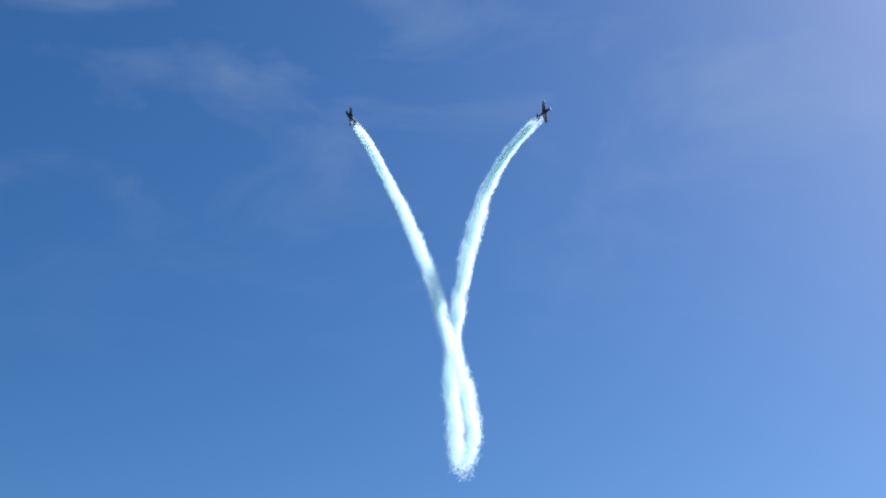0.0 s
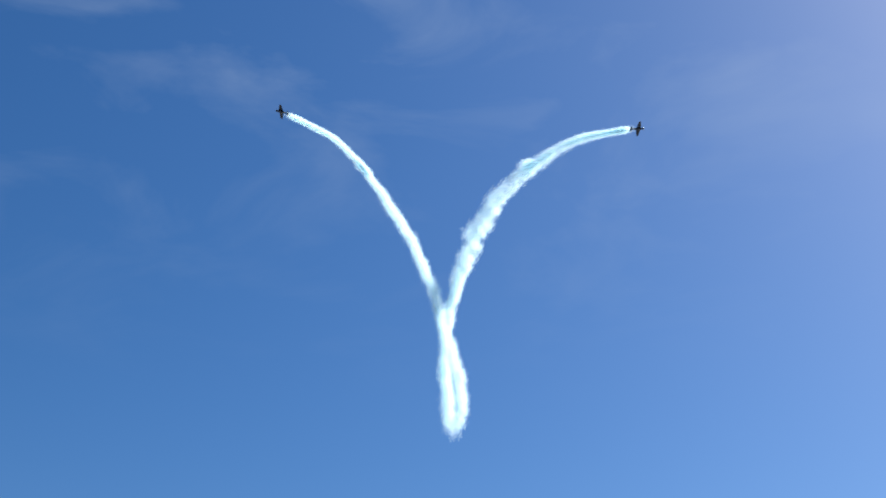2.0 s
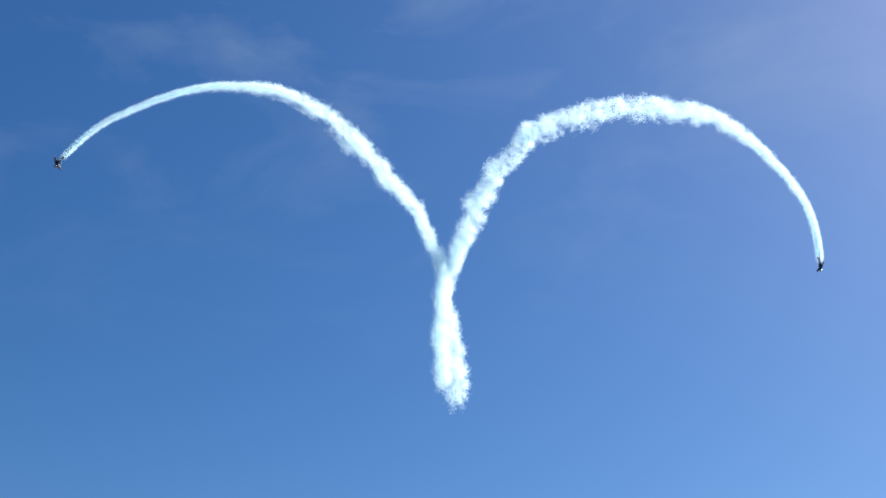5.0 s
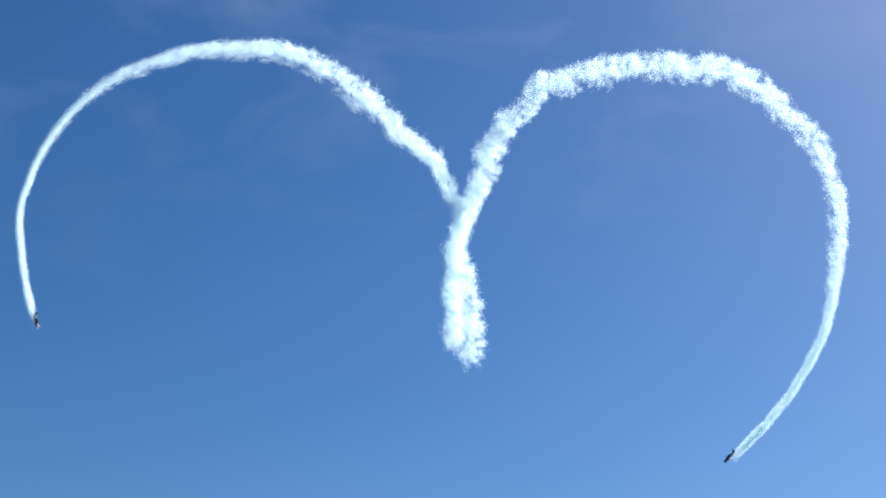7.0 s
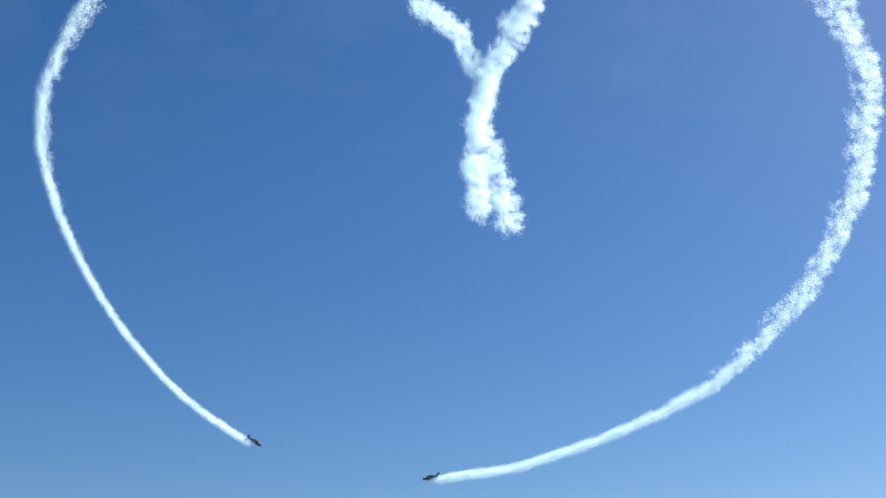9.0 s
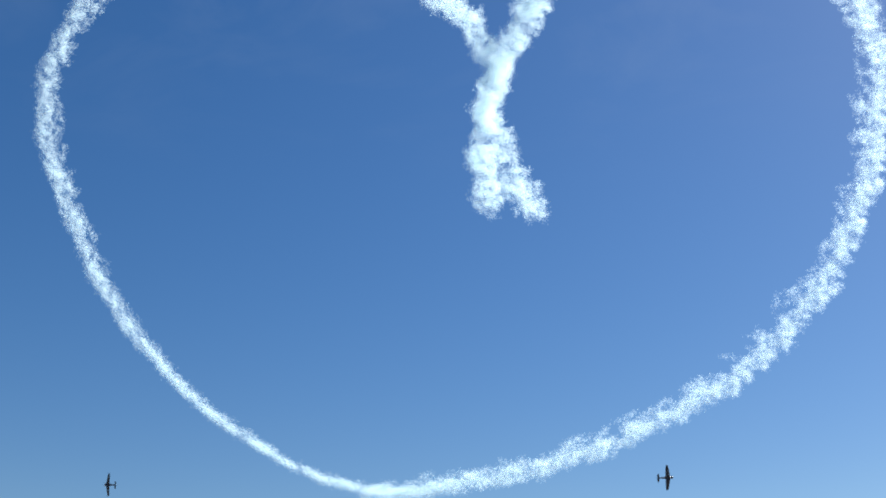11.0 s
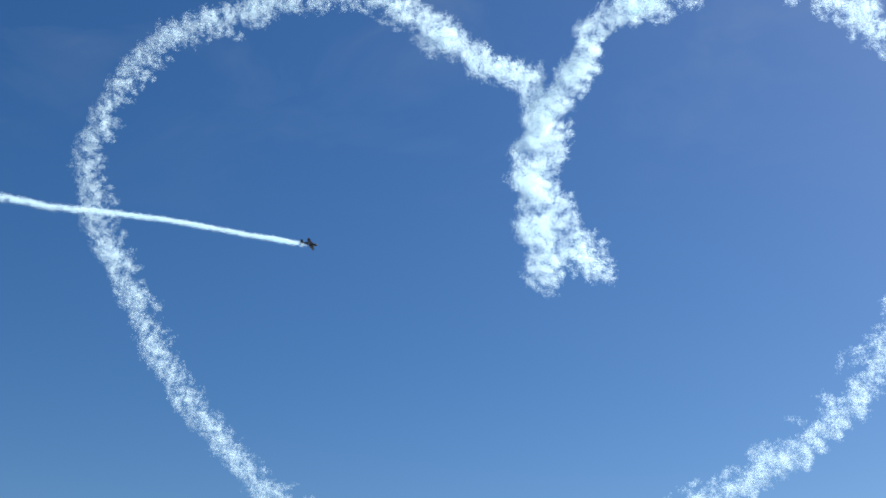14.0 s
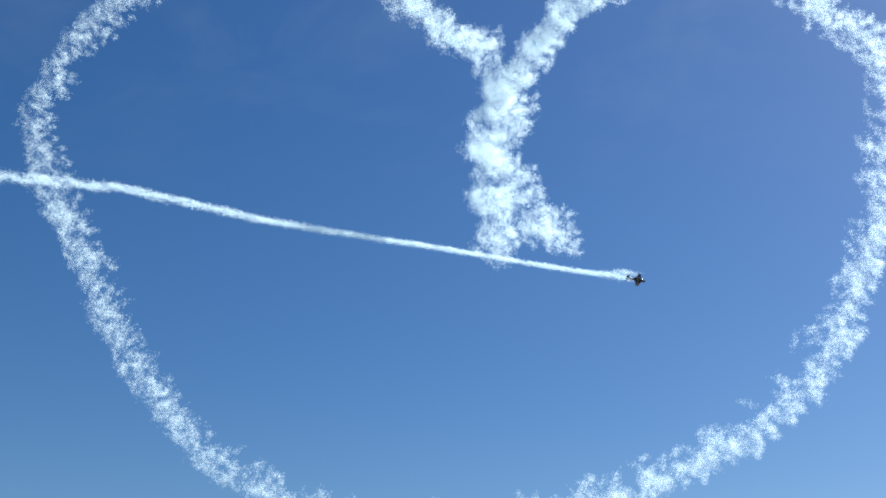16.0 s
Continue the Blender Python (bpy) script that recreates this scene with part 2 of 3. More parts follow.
LEFT_DRIFT_9_2 = [(5.0, -2.5), (-2.7, -8.1), (-2.6, -1.9), (4.5, 0.1), (2.6, 2.9), (-4.3, -6.6), (-3.8, -6.3), (-3.5, -6.0), (-3.2, -5.8), (-2.9, -5.6), (-2.6, -5.3), (-2.3, -5.1), (-2.0, -4.9), (-1.7, -4.6), (-1.4, -4.4), (-1.1, -4.2), (-0.8, -3.9), (-1.7, 0.5), (-8.2, 0.5), (-10.9, -3.1), (-6.9, -3.3), (-4.7, -3.0), (-5.0, -4.0), (-3.7, -4.0), (-0.6, -1.0), (-0.1, -0.1), (-0.1, -0.1)]
LEFT_DRIFT_11_3 = [(10.5, -2.0), (-4.7, -9.5), (-6.0, -2.9), (4.5, -0.2), (1.3, 2.1), (-5.6, -8.7), (-5.4, -7.7), (-5.3, -7.0), (-5.2, -6.4), (-5.1, -5.8), (-5.0, -5.1), (-4.9, -4.5), (-4.7, -3.8), (-4.6, -3.2), (-4.5, -2.5), (-4.4, -1.9), (-4.3, -1.2), (-8.4, 3.5), (-15.6, 1.1), (-15.4, -6.6), (-10.0, -5.0), (-8.6, -4.8), (-9.7, -7.3), (-8.0, -9.1), (-6.4, -9.6), (-3.9, -11.5), (-0.4, -6.8)]
LEFT_DRIFT_13_5 = [(13.5, 0.0), (-3.4, -9.0), (-5.7, -4.6), (5.5, -0.3), (6.2, 6.6), (-5.5, -6.9), (-12.4, -13.8), (-12.4, -15.6), (-12.0, -20.3), (-9.6, -19.3), (-7.2, -18.4), (-4.8, -17.4), (-2.4, -16.5), (0.0, -15.5), (1.9, -13.2), (0.3, -0.4), (-9.3, 9.6), (-19.5, 8.1), (-26.0, 0.2), (-18.5, -12.2), (-11.3, -6.0), (-8.9, -4.6), (-9.9, -7.7), (-9.3, -9.5), (-8, -11), (-5, -9), (-2, -8)]
LEFT_DRIFT_16_0 = [(19.0, 2.5), (1.0, -11.0), (-5.0, -4.4), (7.3, -1.6), (2.2, 11.3), (-5.4, -6.7), (-11.5, -10.2), (-11.1, -9.2), (-10.7, -8.2), (-10.3, -7.1), (-9.8, -6.1), (-9.4, -5.0), (-9.0, -4.0), (-8.5, -3.0), (-8.1, -1.9), (-7.7, -0.9), (-7.1, 10.5), (-19.0, 13.5), (-30.8, -0.8), (-19.2, -15.1), (-10.6, -7.3), (-8.7, -3.9), (-11.1, -9.1), (-14.0, -10.4), (-9, -12), (-6, -10), (-3, -9)]
RIGHT_PATH = [(-4.07, 12.5, 248.8), (-3.50, 10.8, 273.7), (-3.00, 10.4, 295.6), (-2.50, 13.8, 317.2), (-2.00, 17.5, 338.9), (-1.50, 22.4, 360.3), (-1.00, 29.1, 381.2), (-0.50, 39.1, 400.6), (0.00, 56.5, 423.4), (0.50, 71.0, 427.2), (1.00, 91.4, 443.9), (1.50, 111.2, 451.0), (2.00, 133.7, 455.9), (2.50, 154.7, 452.4), (3.00, 175.8, 444.4), (3.50, 195.3, 427.7), (4.00, 213.1, 405.0), (4.50, 226.7, 371.9), (5.00, 227.0, 332.4), (5.50, 218.0, 293.5), (6.00, 202.5, 256.7), (6.50, 179.7, 222.1), (7.00, 147.3, 187.0), (7.50, 110.6, 159.4), (8.00, 66.8, 136.7), (8.50, 22.0, 120.6), (9.00, -24.2, 110.2), (9.50, -59.0, 102.1), (9.70, -70.5, 98.5)]
RIGHT_NODES = [-4.07, -3.35, -2.63, -1.92, -1.20, -0.90, -0.60, -0.30, -0.00, 0.30, 0.60, 0.90, 1.20, 1.50, 1.80, 2.00, 2.50, 3.00, 3.50, 4.00, 4.50, 5.00, 5.50, 6.00, 6.50, 7.00, 7.50, 8.00, 8.50, 9.00, 9.35, 9.60]
RIGHT_DRIFT_0 = [(-0.0, 0.0), (0.0, -0.0), (-0.0, -0.0), (-0.0, -0.0), (-0.0, 0.0), (-0.1, 0.1), (-0.1, 0.1), (-0.0, -0.0), (-0.0, -0.0), (-0.0, -0.0)]
RIGHT_DRIFT_1_0 = [(0.3, 0.1), (0.6, 0.1), (1.2, -0.1), (1.3, -0.2), (3.9, -2.3), (4.2, -2.6), (4.1, -2.7), (3.2, -2.8), (3.2, -3.1), (-0.0, 0.0), (-1.1, 1.7), (-0.4, 0.0), (-0.2, -0.1), (-0.2, -0.1)]
RIGHT_DRIFT_2_5 = [(-1.0, 3.2), (-1.7, 1.6), (-3.1, 0.6), (-0.5, 0.2), (1.2, -1.2), (1.2, -1.1), (1.4, -1.3), (2.5, -2.3), (3.0, -2.6), (-1.3, 0.4), (-2.1, 3.8), (-0.8, 1.9), (-0.3, 1.0), (-0.2, 0.7), (-0.3, 0.1), (0.0, -0.3), (0.0, 0.0), (0.0, 0.0)]
RIGHT_DRIFT_4_2 = [(-3.3, 7.3), (-3.1, 4.1), (-3.4, 1.7), (0.2, -0.2), (2.7, -1.6), (2.0, -1.5), (0.8, -0.9), (2.5, -3.2), (2.2, -1.8), (-2.4, 2.3), (-2.6, 5.2), (-0.2, 1.0), (0.5, -1.0), (0.4, -2.1), (0.3, -2.9), (0.1, -4.2), (-0.3, -1.7), (0.3, 0.5), (0.9, 0.7), (-0.4, -0.2), (-0.1, -0.0)]
RIGHT_DRIFT_6_3 = [(-5.5, 4.5), (-5.2, 2.3), (-7.8, 1.7), (-1.4, 0.5), (0.4, -1.1), (0.5, -0.6), (1.5, -1.5), (3.8, -3.2), (0.6, -0.6), (-0.8, 4.0), (0.6, 1.7), (1.0, -4.4), (0.6, -8.6), (1.8, -11.2), (1.4, -12.0), (-0.8, -13.5), (-0.6, -11.3), (-1.1, -5.4), (-1.5, -1.5), (-1.9, -0.8), (0.3, 0.4), (0.0, 0.1), (0.3, 0.0), (0.1, -0.1), (0.0, -0.0)]
RIGHT_DRIFT_7_0 = [(-6.0, 2.3), (-4.7, 1.2), (-6.6, 1.5), (0.5, -0.0), (1.4, -1.1), (-0.9, -0.4), (0.4, -0.4), (3.6, -3.7), (0.7, -0.8), (-0.1, 3.6), (1.0, 0.3), (2.0, -4.7), (0.8, -8.1), (1.2, -10.7), (1.4, -12.4), (0.0, -13.3), (-0.5, -11.9), (-0.5, -4.2), (-1.3, -1.0), (-1.4, -1.2), (1.2, 0.4), (2.1, -0.1), (2.8, -0.8), (4.0, -2.2), (2.9, -2.5), (0.1, -0.0), (0.1, -0.0)]
RIGHT_DRIFT_8_0 = [(-5.4, 5.9), (-6.1, 2.7), (-8.0, 2.0), (0.1, -0.1), (0.2, -0.0), (-1.3, 0.6), (-0.4, 0.2), (3.2, -2.4), (-0.0, 0.6), (-1.5, 3.7), (-0.1, 0.0), (-0.6, -6.1), (-1.0, -6.5), (-1.4, -6.9), (-1.8, -7.3), (-2.0, -7.5), (-2.7, -8.2), (-3.4, -8.9), (-7.2, -6.8), (-7.5, -4.5), (-4.3, -2.3), (0.9, -0.3), (3.2, -0.8), (4.8, -2.6), (5.3, -4.1), (3.5, -4.0), (1.9, -3.2), (0.0, -0.1), (0.0, -0.1)]
RIGHT_DRIFT_9_2 = [(-8.8, 4.0), (-10.2, 1.3), (-10.2, 2.5), (-5.2, 2.5), (2.1, 0.3), (0.2, -3.6), (-0.3, -4.2), (-0.6, -4.2), (-0.9, -4.3), (-1.2, -4.3), (-4.5, -4.3), (-4.8, -4.4), (-5.1, -4.4), (-5.4, -4.4), (-5.7, -4.5), (-5.9, -4.5), (-6.4, -4.6), (-6.9, -4.6), (-7.5, -4.7), (-8.0, -4.8), (-7.0, -4.0), (-2.2, 0.3), (0.5, -0.2), (2.8, -1.4), (4.2, -3.0), (4.9, -5.0), (4.5, -7.7), (2.8, -6.9), (1.8, -6.2), (-0.0, -0.9), (0.0, -0.1), (0.0, -0.1)]
RIGHT_DRIFT_11_3 = [(-10.4, 0.2), (-13.5, -1.1), (-13.9, 3.3), (-5.7, 3.1), (1.0, 0.5), (-0.8, -2.4), (-1.2, -3.1), (-1.5, -3.2), (-1.7, -3.3), (-1.9, -3.4), (-5.2, -3.5), (-5.4, -3.6), (-5.6, -3.7), (-5.9, -3.8), (-6.1, -3.9), (-6.3, -4.0), (-6.7, -4.2), (-7.1, -4.3), (-7.5, -4.5), (-7.8, -4.7), (-7.3, -4.3), (-5.8, 0.7), (-2.8, 0.6), (1.5, -0.7), (5.0, -3.6), (8.3, -7.5), (5.4, -11.4), (6.2, -11.6), (2.7, -13.4), (1.6, -12.5), (0.1, -9.1), (-0.2, -4.0)]
RIGHT_DRIFT_13_5 = [(-9.3, -5.7), (-13.5, -4.4), (-19.9, 2.1), (-14.6, 6.4), (-1.2, 2.0), (-1.7, 1.0), (-5.6, 2.7), (-1.1, 6.8), (3.4, 1.5), (0.1, -0.5), (0.4, -3.9), (-0.3, -6.2), (-1.4, -6.5), (-2.4, -6.8), (-3.5, -7.1), (-4.2, -7.3), (-5.9, -7.8), (-7.7, -8.4), (-9.4, -8.9), (-10.7, -6.6), (-5, 0), (-4, 1), (-1, 0), (2, -1), (5, -3), (9.8, -8.9), (6.3, -12.3), (6, -15), (5, -15), (3, -14), (1, -9), (0, -6)]
RIGHT_DRIFT_16_0 = [(-11.6, -4.3), (-14.0, -3.2), (-22.1, 3.3), (-11.8, 7.6), (-0.7, 1.2), (-0.6, 1.8), (1.5, 1.3), (4.1, -2.4), (4.0, -4.7), (-0.1, -5.3), (-1.3, -5.9), (-2.5, -6.5), (-3.7, -7.1), (-4.9, -7.7), (-6.1, -8.3), (-6.9, -8.7), (-8.8, -9.7), (-10.8, -10.7), (-12.8, -11.7), (-13.1, -12.8), (-4.9, -1.0), (-4.1, -0.2), (-2.6, 0.1), (3.5, -1.3), (5.8, -3.4), (16.0, -11.1), (8.2, -18.0), (8, -17.5), (6, -16), (4, -15), (2, -10), (0, -7)]
CENTRE_PATH = [(0, -1380, 470), (6, -800, 440), (10, -440, 345), (11, -358, 322), (11.5, -318, 312.5), (12.0, -280, 302.5), (12.5, -242.0, 293.4), (13.0, -206.1, 284.2), (13.5, -166.9, 274.1), (14.0, -124.2, 263.6), (14.5, -79.4, 253.2), (15.0, -31.3, 242.7), (15.5, 19.1, 231.6), (16.0, 71.7, 220.2)]
CENTRE_NODES = [11.5, 12, 12.5, 13, 13.5, 14, 14.5, 15, 15.5, 16]
CENTRE_DRIFT_16 = [(0.0, -14.2), (0.0, -14.2), (0.0, -9.9), (0.0, -5.7), (0.0, -6.1), (0.0, -5.9), (0.0, -4.6), (0.0, -2.7), (0.0, -1.9), (0.0, 0.0)]
BIRD_WAY = [(0, -4.2, 72.0, 6.5), (2.0, 6.1, 62.0, 17.2), (3.0, 11.3, 56.2, 23.6), (3.5, 13.7, 53.9, 27.0), (3.8, 15.0, 51.9, 30.0), (4.0, 16.2, 50.2, 32.5), (4.2, 17.5, 48.5, 35.1), (6.0, 28.0, 36.0, 58.0), (16.0, 90.0, -30.0, 180.0)]

ZOOM = [(0.0, 1.36), (0.1, 1.29), (0.2, 1.21), (0.3, 1.13), (0.4, 1.075), (0.5, 1.035), (0.7, 1.0), (16.0, 1.0)]
SHEET = Vector((0.0, 560.0, 310.4))


def near(t):
    """The whole display starts closer and draws away within the first second."""
    k = float(np.interp(t, [a for a, _ in ZOOM], [b for _, b in ZOOM]))
    return SHEET * (1 / k - 1)


class Path:
    """A smooth line through rows of seconds, x, z on a sheet at that distance."""

    def __init__(self, rows, depth, flat=560.0):
        self.t = np.array([r[0] for r in rows])
        self.p = np.array([r[1:] for r in rows]) * depth / flat
        self.depth = depth
        self.m = np.gradient(self.p, self.t, axis=0)

    def at(self, t):
        t = min(max(t, self.t[0]), self.t[-1])
        i = int(min(np.searchsorted(self.t, t, "right") - 1, len(self.t) - 2))
        h = self.t[i + 1] - self.t[i]
        u = (t - self.t[i]) / h
        p = ((2 * u ** 3 - 3 * u ** 2 + 1) * self.p[i] + (u ** 3 - 2 * u ** 2 + u) * h * self.m[i]
             + (3 * u ** 2 - 2 * u ** 3) * self.p[i + 1] + (u ** 3 - u ** 2) * h * self.m[i + 1])
        return Vector((p[0], self.depth, p[1])) + EYE

    def pace(self, t):
        t = min(t, self.t[-1] - 0.25)
        return max(25.0, (self.at(t + 0.25) - self.at(t - 0.25)).length / 0.5)

    def ahead(self, t):
        return (self.at(t + 0.08) - self.at(t - 0.08)).normalized()


class Drift:
    """How far smoke of a given age line has been carried off its path."""

    def __init__(self, nodes, tables, scale=1.0):
        self.times = [t for t, _ in tables]
        self.nodes, self.scale = nodes, scale
        self.tab = []
        for t, rows in tables:
            r = np.array(rows)
            self.tab.append((np.interp(nodes, nodes[:len(r)], r[:, 0]), np.interp(nodes, nodes[:len(r)], r[:, 1])))

    def at(self, tau, t):
        if t <= tau:
            return Vector((0, 0, 0))
        d = []
        for c in (0, 1):
            ts, vs = [tau], [0.0]
            for kt, tab in zip(self.times, self.tab):
                if kt > tau + 0.2:
                    ts.append(kt)
                    vs.append(float(np.interp(tau, self.nodes, tab[c])))
            d.append(float(np.interp(t, ts, vs)))
        return Vector((d[0], 0, d[1])) * self.scale


LEFT = Path(LEFT_PATH, 556.0)
RIGHT = Path(RIGHT_PATH, 564.0)
CENTRE = Path(CENTRE_PATH, 505.0, 540.0)
LEFT_DRIFT = Drift(LEFT_NODES, [(0, LEFT_DRIFT_0), (1.0, LEFT_DRIFT_1_0), (2.5, LEFT_DRIFT_2_5), (4.2, LEFT_DRIFT_4_2), (6.3, LEFT_DRIFT_6_3), (7.0, LEFT_DRIFT_7_0), (8.0, LEFT_DRIFT_8_0), (9.2, LEFT_DRIFT_9_2), (11.3, LEFT_DRIFT_11_3), (13.5, LEFT_DRIFT_13_5), (16.0, LEFT_DRIFT_16_0)], 556 / 560)
RIGHT_DRIFT = Drift(RIGHT_NODES, [(0, RIGHT_DRIFT_0), (1.0, RIGHT_DRIFT_1_0), (2.5, RIGHT_DRIFT_2_5), (4.2, RIGHT_DRIFT_4_2), (6.3, RIGHT_DRIFT_6_3), (7.0, RIGHT_DRIFT_7_0), (8.0, RIGHT_DRIFT_8_0), (9.2, RIGHT_DRIFT_9_2), (11.3, RIGHT_DRIFT_11_3), (13.5, RIGHT_DRIFT_13_5), (16.0, RIGHT_DRIFT_16_0)], 564 / 560)
CENTRE_DRIFT = Drift(CENTRE_NODES, [(16.0, CENTRE_DRIFT_16)], 505 / 540)


# ---------------------------------------------------------------- the smoke
def wisp(seed, flecks, half, reach=1.9):
    """A thin streak of smoke along y: a loose cloud of very small flecks, gathered in lumps."""
    rng = np.random.default_rng(seed)
    base = np.array([(1, 1, 1), (1, -1, -1), (-1, 1, -1), (-1, -1, 1)], float) / 1.73
    tri = np.array([(0, 1, 2), (0, 3, 1), (0, 2, 3), (1, 3, 2)])
    lumps = rng.uniform(-0.8, 0.8, 5)
    u = np.clip(rng.normal(0, 0.5, flecks), -1.1, 1.1)
    which = rng.integers(0, 5, flecks)
    gathered = rng.random(flecks) < 0.3
    u = np.where(gathered, lumps[which] + rng.normal(0, 0.12, flecks), u)
    far, way = reach * rng.random(flecks) ** 0.8, rng.uniform(0, 6.28, flecks)
    c = np.stack([far * np.cos(way) + 0.15 * np.sin(3 * u + seed), u * half, far * np.sin(way) + 0.15 * np.cos(4 * u + seed)], 1)
    size = rng.uniform(0.3, 0.85, (flecks, 1, 1))
    turn = np.stack([np.array(Euler(rng.uniform(0, 6.28, 3)).to_matrix()) for _ in range(flecks)])
    vs = base[None] @ turn * size + c[:, None, :]
    fs = tri[None] + 4 * np.arange(flecks)[:, None, None]
    me = bpy.data.meshes.new("smoke_puff")
    me.from_pydata(vs.reshape(-1, 3).tolist(), [], fs.reshape(-1, 3).tolist())
    me.materials.append(SMOKE)
    return me


HALF = 8.0
PER_RIB = 7


def smoke_trail(label, path, drift, first, last, count, width, meshes, seed, rides, veil=1.0, gap=9.2):
    """A trail of puffs. Each rides behind the aeroplane until it is let go at tau, then turns across the trail and drifts."""
    rng = random.Random(seed)
    trail = tagged(new("smoke_trail"), label, "smoke trail", "smoke trails of the display", "stuff")
    puffs = []
    waves = [(rng.uniform(2.0, 17.0), rng.uniform(0, 6.283), rng.uniform(0, 6.283)) for _ in range(9)]
    ribs = count // PER_RIB
    for i in range(count):
        if i % PER_RIB == 0:      # a rib: puffs rolled up by the same eddy
            rib_tau = first + (last - first) * (i // PER_RIB + rng.random()) / (ribs + 1)
            swell, shove = rng.uniform(0.78, 1.15), Vector((rng.gauss(0, 1), rng.gauss(0, 1), rng.gauss(0, 1))) * 0.09
        tau = min(max(rib_tau + rng.gauss(0, 0.026), first), last)
        heave = Vector((sum(math.sin(w * tau + p) for w, p, q in waves), 0, sum(math.cos(w * tau + q) for w, p, q in waves))) * 0.06
        ob = new("smoke_puff", rng.choice(meshes))
        ob.parent = trail
        hang = gap + 16.0 * rng.random() ** 2
        go = tau + hang / path.pace(tau)
        lag = (hang - gap) / path.pace(tau)
        phi, flip, steep = rng.uniform(0, 6.283), rng.choice((-1, 1)), radians(rng.uniform(50, 84))
        out, along = rng.random() ** 0.55, rng.gauss(0, 0.8)
        side = Vector((rng.uniform(-1, 1), rng.uniform(-1, 1), rng.uniform(-1, 1)))
        # the thin veil on the inside of the loop, and the dense roll outside it
        inward = Vector((0, 560, 290)) - path.at(tau)
        inward = (inward - path.ahead(tau) * inward.dot(path.ahead(tau))).normalized()
        lean = veil * min(1.0, max(0.0, tau + 0.5))
        shift = inward * lean * (rng.uniform(0.3, 1.05) if rng.random() < 0.24 else -0.2)
        rows = []

        def put(t, at, age):
            ahead = path.ahead(at)
            a = ahead.cross(Vector((0, 1, 0))).normalized()
            b = ahead.cross(a)
            r = width(age, tau)
            thick = r * (1 + (swell - 1) * min(1.0, age))
            turn = min(math.asin(min(1.0, 1.0 * r / HALF)), steep)
            outward = a * math.cos(phi) + b * math.sin(phi)
            rim = ahead.cross(outward)
            x = (ahead * math.cos(turn) + rim * math.sin(turn)) * flip
            born = min(at, tau)
            place = path.at(at) + drift.at(born, max(t, born + 0.35))
            if age > 0:
                place += (outward * out * 0.86 * (thick - 0.3) + side * 0.14 * r + shift * r + shove * r * min(1.0, 2 * age)
                          + heave * r * min(1.0, age / 3) + ahead * along * min(age, 1.5))
            rows.append((t, frame_of(place, x, outward)))

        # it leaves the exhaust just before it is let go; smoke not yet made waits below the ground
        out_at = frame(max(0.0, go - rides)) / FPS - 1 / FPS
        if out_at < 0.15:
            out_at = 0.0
        if go > 0:
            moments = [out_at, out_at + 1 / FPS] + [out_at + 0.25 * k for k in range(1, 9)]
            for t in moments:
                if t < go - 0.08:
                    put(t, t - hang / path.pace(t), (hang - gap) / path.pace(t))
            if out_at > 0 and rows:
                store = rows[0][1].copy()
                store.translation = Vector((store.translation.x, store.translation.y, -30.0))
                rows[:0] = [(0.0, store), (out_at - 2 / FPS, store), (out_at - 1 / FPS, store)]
        ages = [0.0, 0.4, 1.0, 2.0, 3.5] + [t - go for t in drift.times + [16.0]]
        done = -9.0
        for age in sorted(ages):
            t = go + age
            if t > 16.0 or (t < 0 and age < 0) or t < 0 or age < 0:
                continue
            if t - done < 0.25 and age not in (0.0,) and t < 16.0:
                continue
            put(t, tau, age + lag)
            done = t
        if not rows or rows[0][0] > 1e-6:
            put(0.0, tau, max(0.0, -go) + lag)
            rows.sort(key=lambda q: q[0])
        puffs.append((ob, rows))
    return trail, puffs


def spread(early, ages, radii, blend=(-1.8, 0.0), brisk=0.0):
    """How wide the trail is at an age; the smoke let go in the climb opens less at first and more at last."""
    def width(age, tau):
        old = 0.5 + early * (1 - math.exp(-age / 1.3)) + 0.032 * age * age
        young = float(np.interp(age, ages, radii))
        young *= 1 + brisk * float(np.interp(tau, [2, 6], [1, -1])) * max(0.0, 1 - age / 4)
        k = float(np.interp(tau, blend, [0.0, 1.0]))
        return old * (1 - k) + young * k
    return width


FULL = [wisp(i, 76, HALF * (0.5 + 0.026 * i), 2.2) for i in range(16)]
LOOSE = [wisp(20 + i, 50, HALF * (0.5 + 0.026 * i), 2.0) for i in range(16)]
THIN = [wisp(50 + i, 44, HALF * (0.5 + 0.04 * i), 1.3) for i in range(10)]
GRID = [0.0] + [0.5 * i for i in range(1, 20)]
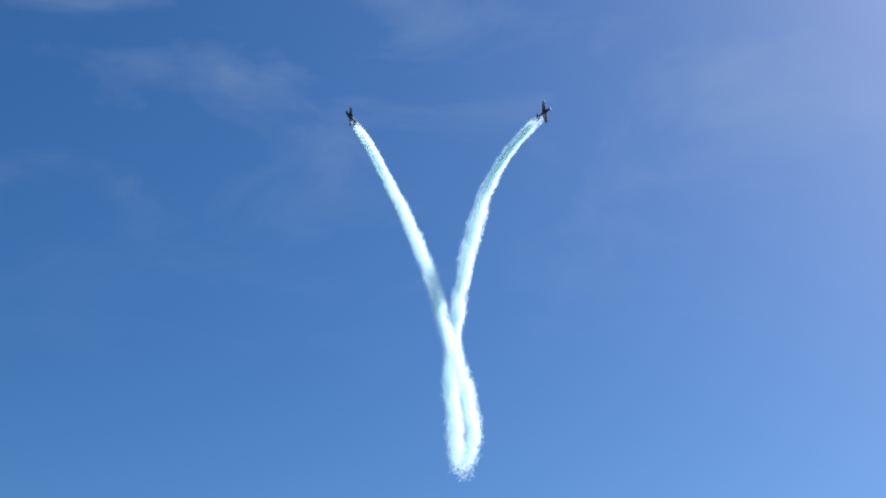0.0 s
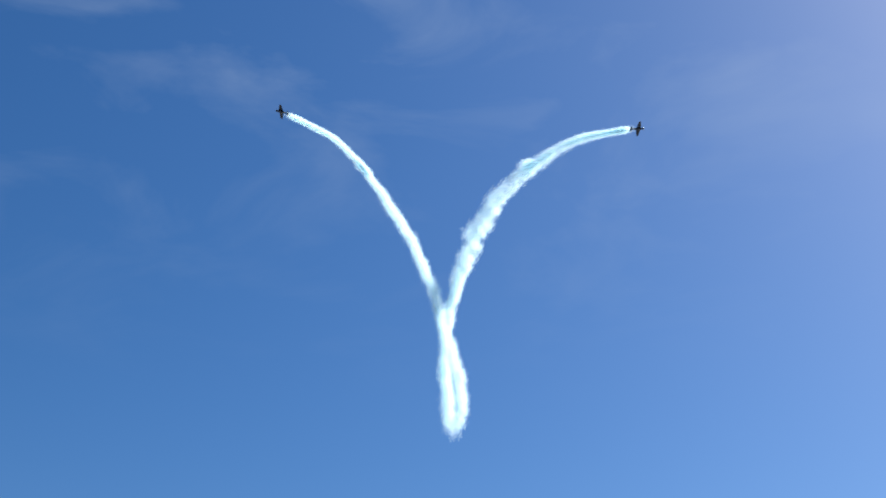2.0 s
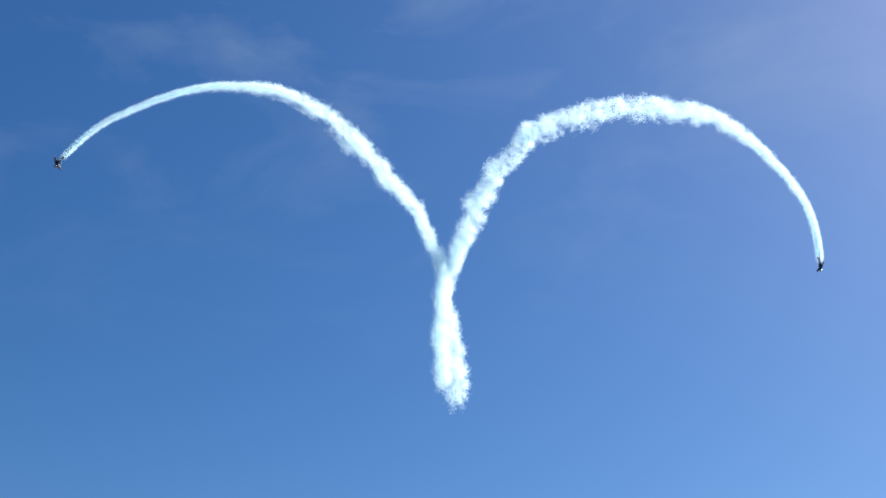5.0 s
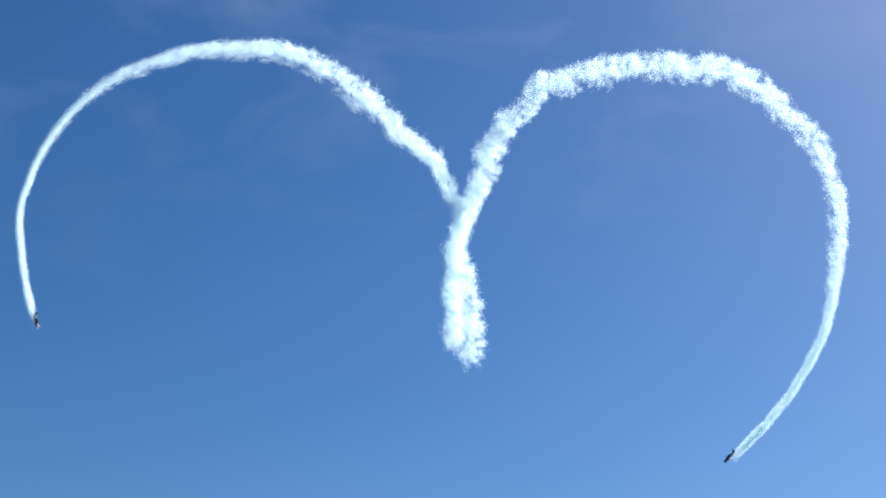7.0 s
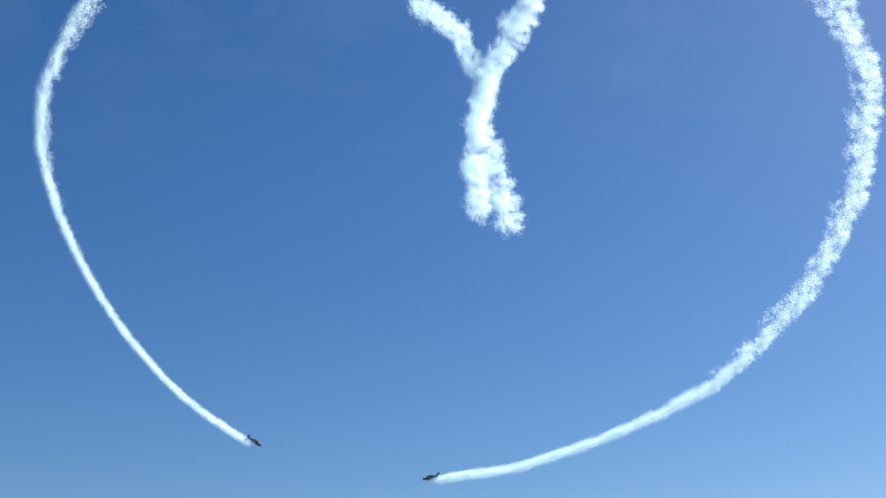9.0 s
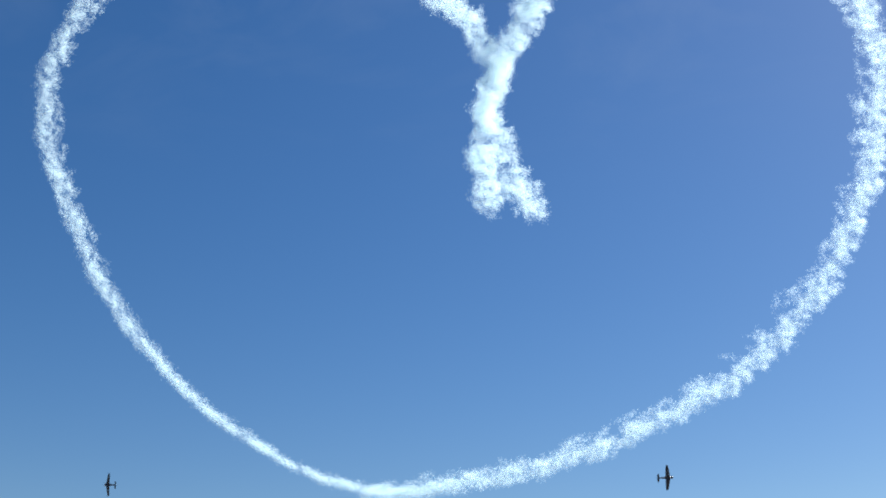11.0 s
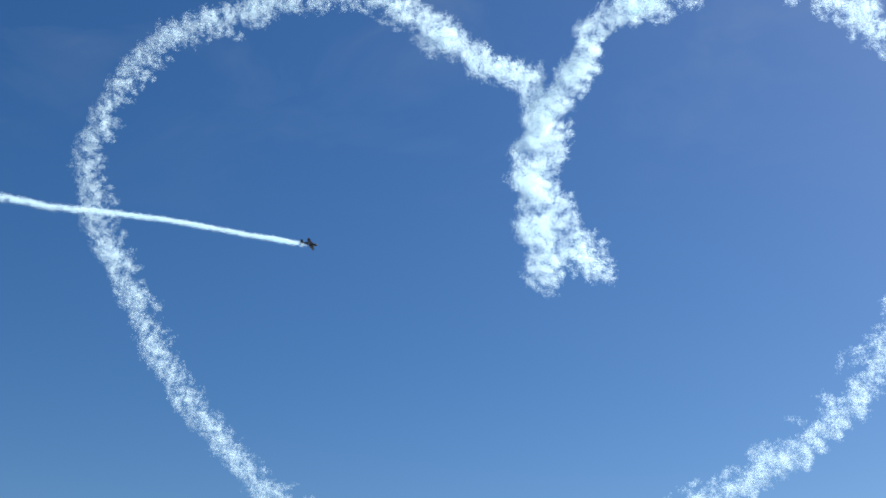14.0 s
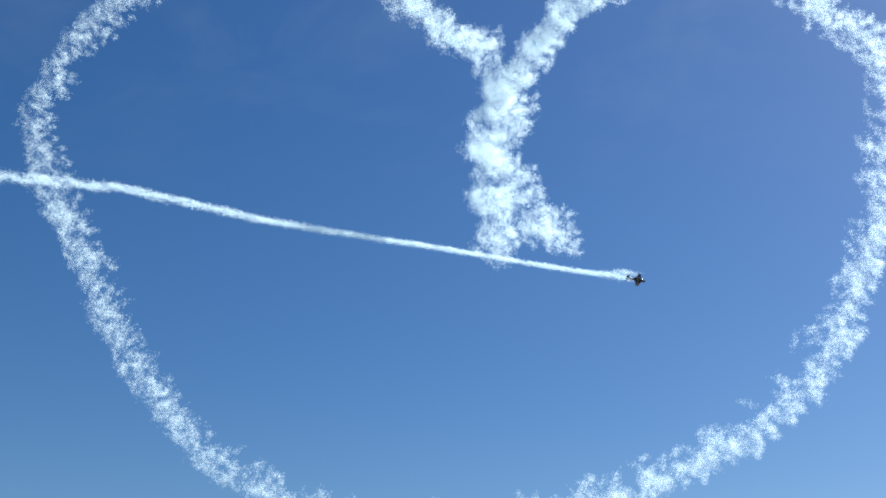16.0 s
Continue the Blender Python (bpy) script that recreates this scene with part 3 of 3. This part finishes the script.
TRAILS = [
    smoke_trail("long white smoke trail curling into a heart half, fraying", LEFT, LEFT_DRIFT, LEFT.t[0], 9.62, 2600, spread(1.9, [0, 0.5, 1, 1.5, 2, 3, 4, 5, 7, 10, 16], [0.3, 0.6, 0.9, 1.3, 1.9, 3.7, 5.0, 5.6, 7.2, 9.0, 10.0]), LOOSE, 1, 0.2),
    smoke_trail("wide white smoke trail with ragged cross ribs, closing the heart", RIGHT, RIGHT_DRIFT, RIGHT.t[0], 9.55, 2600, spread(1.9, [0, 0.5, 1, 1.5, 2, 2.5, 3, 4, 8, 10, 16], [0.3, 1.0, 1.8, 3.3, 4.4, 5.3, 6.0, 6.6, 8.6, 9.6, 11.0], (-2.2, -1.1), 0.28), FULL, 2, 0.2),
    smoke_trail("straight thin white smoke trail crossing the heart like an arrow", CENTRE, CENTRE_DRIFT, 11.2, 16.15, 700, spread(1.2, [0, 0.5, 1, 2, 3, 4, 5], [0.25, 0.4, 0.8, 1.7, 2.5, 3.5, 4.2]), THIN, 3, 0.2, 0.0),
]
PLANES = [aeroplane("dark blue-grey propeller trainer aeroplane trailing white smoke"),
          aeroplane("dark blue-grey propeller trainer aeroplane trailing white smoke, wide loop"),
          aeroplane("dark low-wing propeller aeroplane flying straight through the heart")]


def bird():
    root = tagged(new("bird"), "small dark bird gliding with wings spread", "bird")
    part("body", loft([oval(0.12, 0.006, 0.006, 0, 8), oval(0.09, 0.02, 0.02, 0, 8), oval(0.02, 0.033, 0.03, 0, 8), oval(-0.08, 0.02, 0.02, 0, 8), oval(-0.11, 0.012, 0.008, 0, 8)]), FEATHER, root)
    for s in (1, -1):
        part("wing", loft([foil(s * 0.02, 0.06, 0.1, 0.01, 0.1), foil(s * 0.1, 0.08, 0.09, 0.035, 0.08), foil(s * 0.22, 0.0, 0.04, 0.02, 0.06)]), FEATHER, root)
    root.scale = (0.6, 0.6, 0.6)
    part("tail", loft([foil(-0.02, -0.08, 0.12, 0, 0.05), foil(0.02, -0.08, 0.12, 0, 0.05)]), FEATHER, root)
    return root


BIRD = bird()


# ---------------------------------------------------------------- everything that moves
def plane_rows(path, times, later, bank, side):
    """Rows along the path; bank: seconds and degrees from wings edge-on to belly shown; side: which way the loop curves."""
    rows = []
    for t in times:
        rows.append((t, path.at(t), path.ahead(t)))
    for t, x, y, z in later:
        rows.append((t, Vector((x, y, z)) + EYE, None))
    made = []
    for i, (t, p, ahead) in enumerate(rows):
        if ahead is None:
            a, b = rows[max(0, i - 1)][1], rows[min(len(rows) - 1, i + 1)][1]
            ahead = (b - a).normalized()
        inward = Vector((0, -1, 0)).cross(ahead) * side
        lean = radians(float(np.interp(t, [q[0] for q in bank], [q[1] for q in bank])))
        up = inward * math.cos(lean) + Vector((0, 1, 0)) * math.sin(lean)
        made.append((t, frame_of(p + near(t), ahead, up)))
    return made


def motions():
    drawn = [(t, Matrix.Translation(near(t))) for t, _ in ZOOM]
    for trail, puffs in TRAILS:
        walk(trail, drawn)
        for ob, rows in puffs:
            walk(ob, rows)
    early = sorted({0.0, 0.1, 0.2, 0.3, 0.4} | set(GRID))
    walk(PLANES[0], plane_rows(LEFT, early, [(9.75, -40.4, 554.0, 101.5), (10.5, 35.0, 569.6, 102.0), (11.3, 124.1, 599.2, 113.0), (11.5, 143.8, 599.2, 114.5), (11.8, 173.6, 599.2, 116.6), (12.0, 190.2, 599.2, 117.5), (13.5, 352.0, 616.0, 129.8), (16.0, 644.0, 644.0, 155.2)], [(0, -6), (9.3, 0), (10.9, 80), (16, 85)], 1))
    walk(PLANES[1], plane_rows(RIGHT, early, [(9.75, -91.0, 566.0, 101.5), (10.5, -161.1, 595.7, 106.0), (11.3, -245.4, 644.0, 118.3), (11.5, -260.1, 649.6, 120.5), (11.7, -274.0, 655.2, 122.7), (13.5, -437.5, 700.0, 150.0), (16.0, -728.0, 784.0, 203.0)], [(0, -18), (2.5, -4), (9.3, 0), (10.9, 80), (16, 85)], -1))
    walk(PLANES[2], plane_rows(CENTRE, [0.0, 6.0, 10.0, 11.0] + [11.5 + 0.5 * i for i in range(10)], [], [(0, 0), (16, 4)], 1))
    walk(BIRD, [(t, frame_of(Vector((x, y, z)) + EYE, (2.6, -3.0, 4.4), (-0.2, 0.8, 0.6))) for t, x, y, z in BIRD_WAY])


motions()
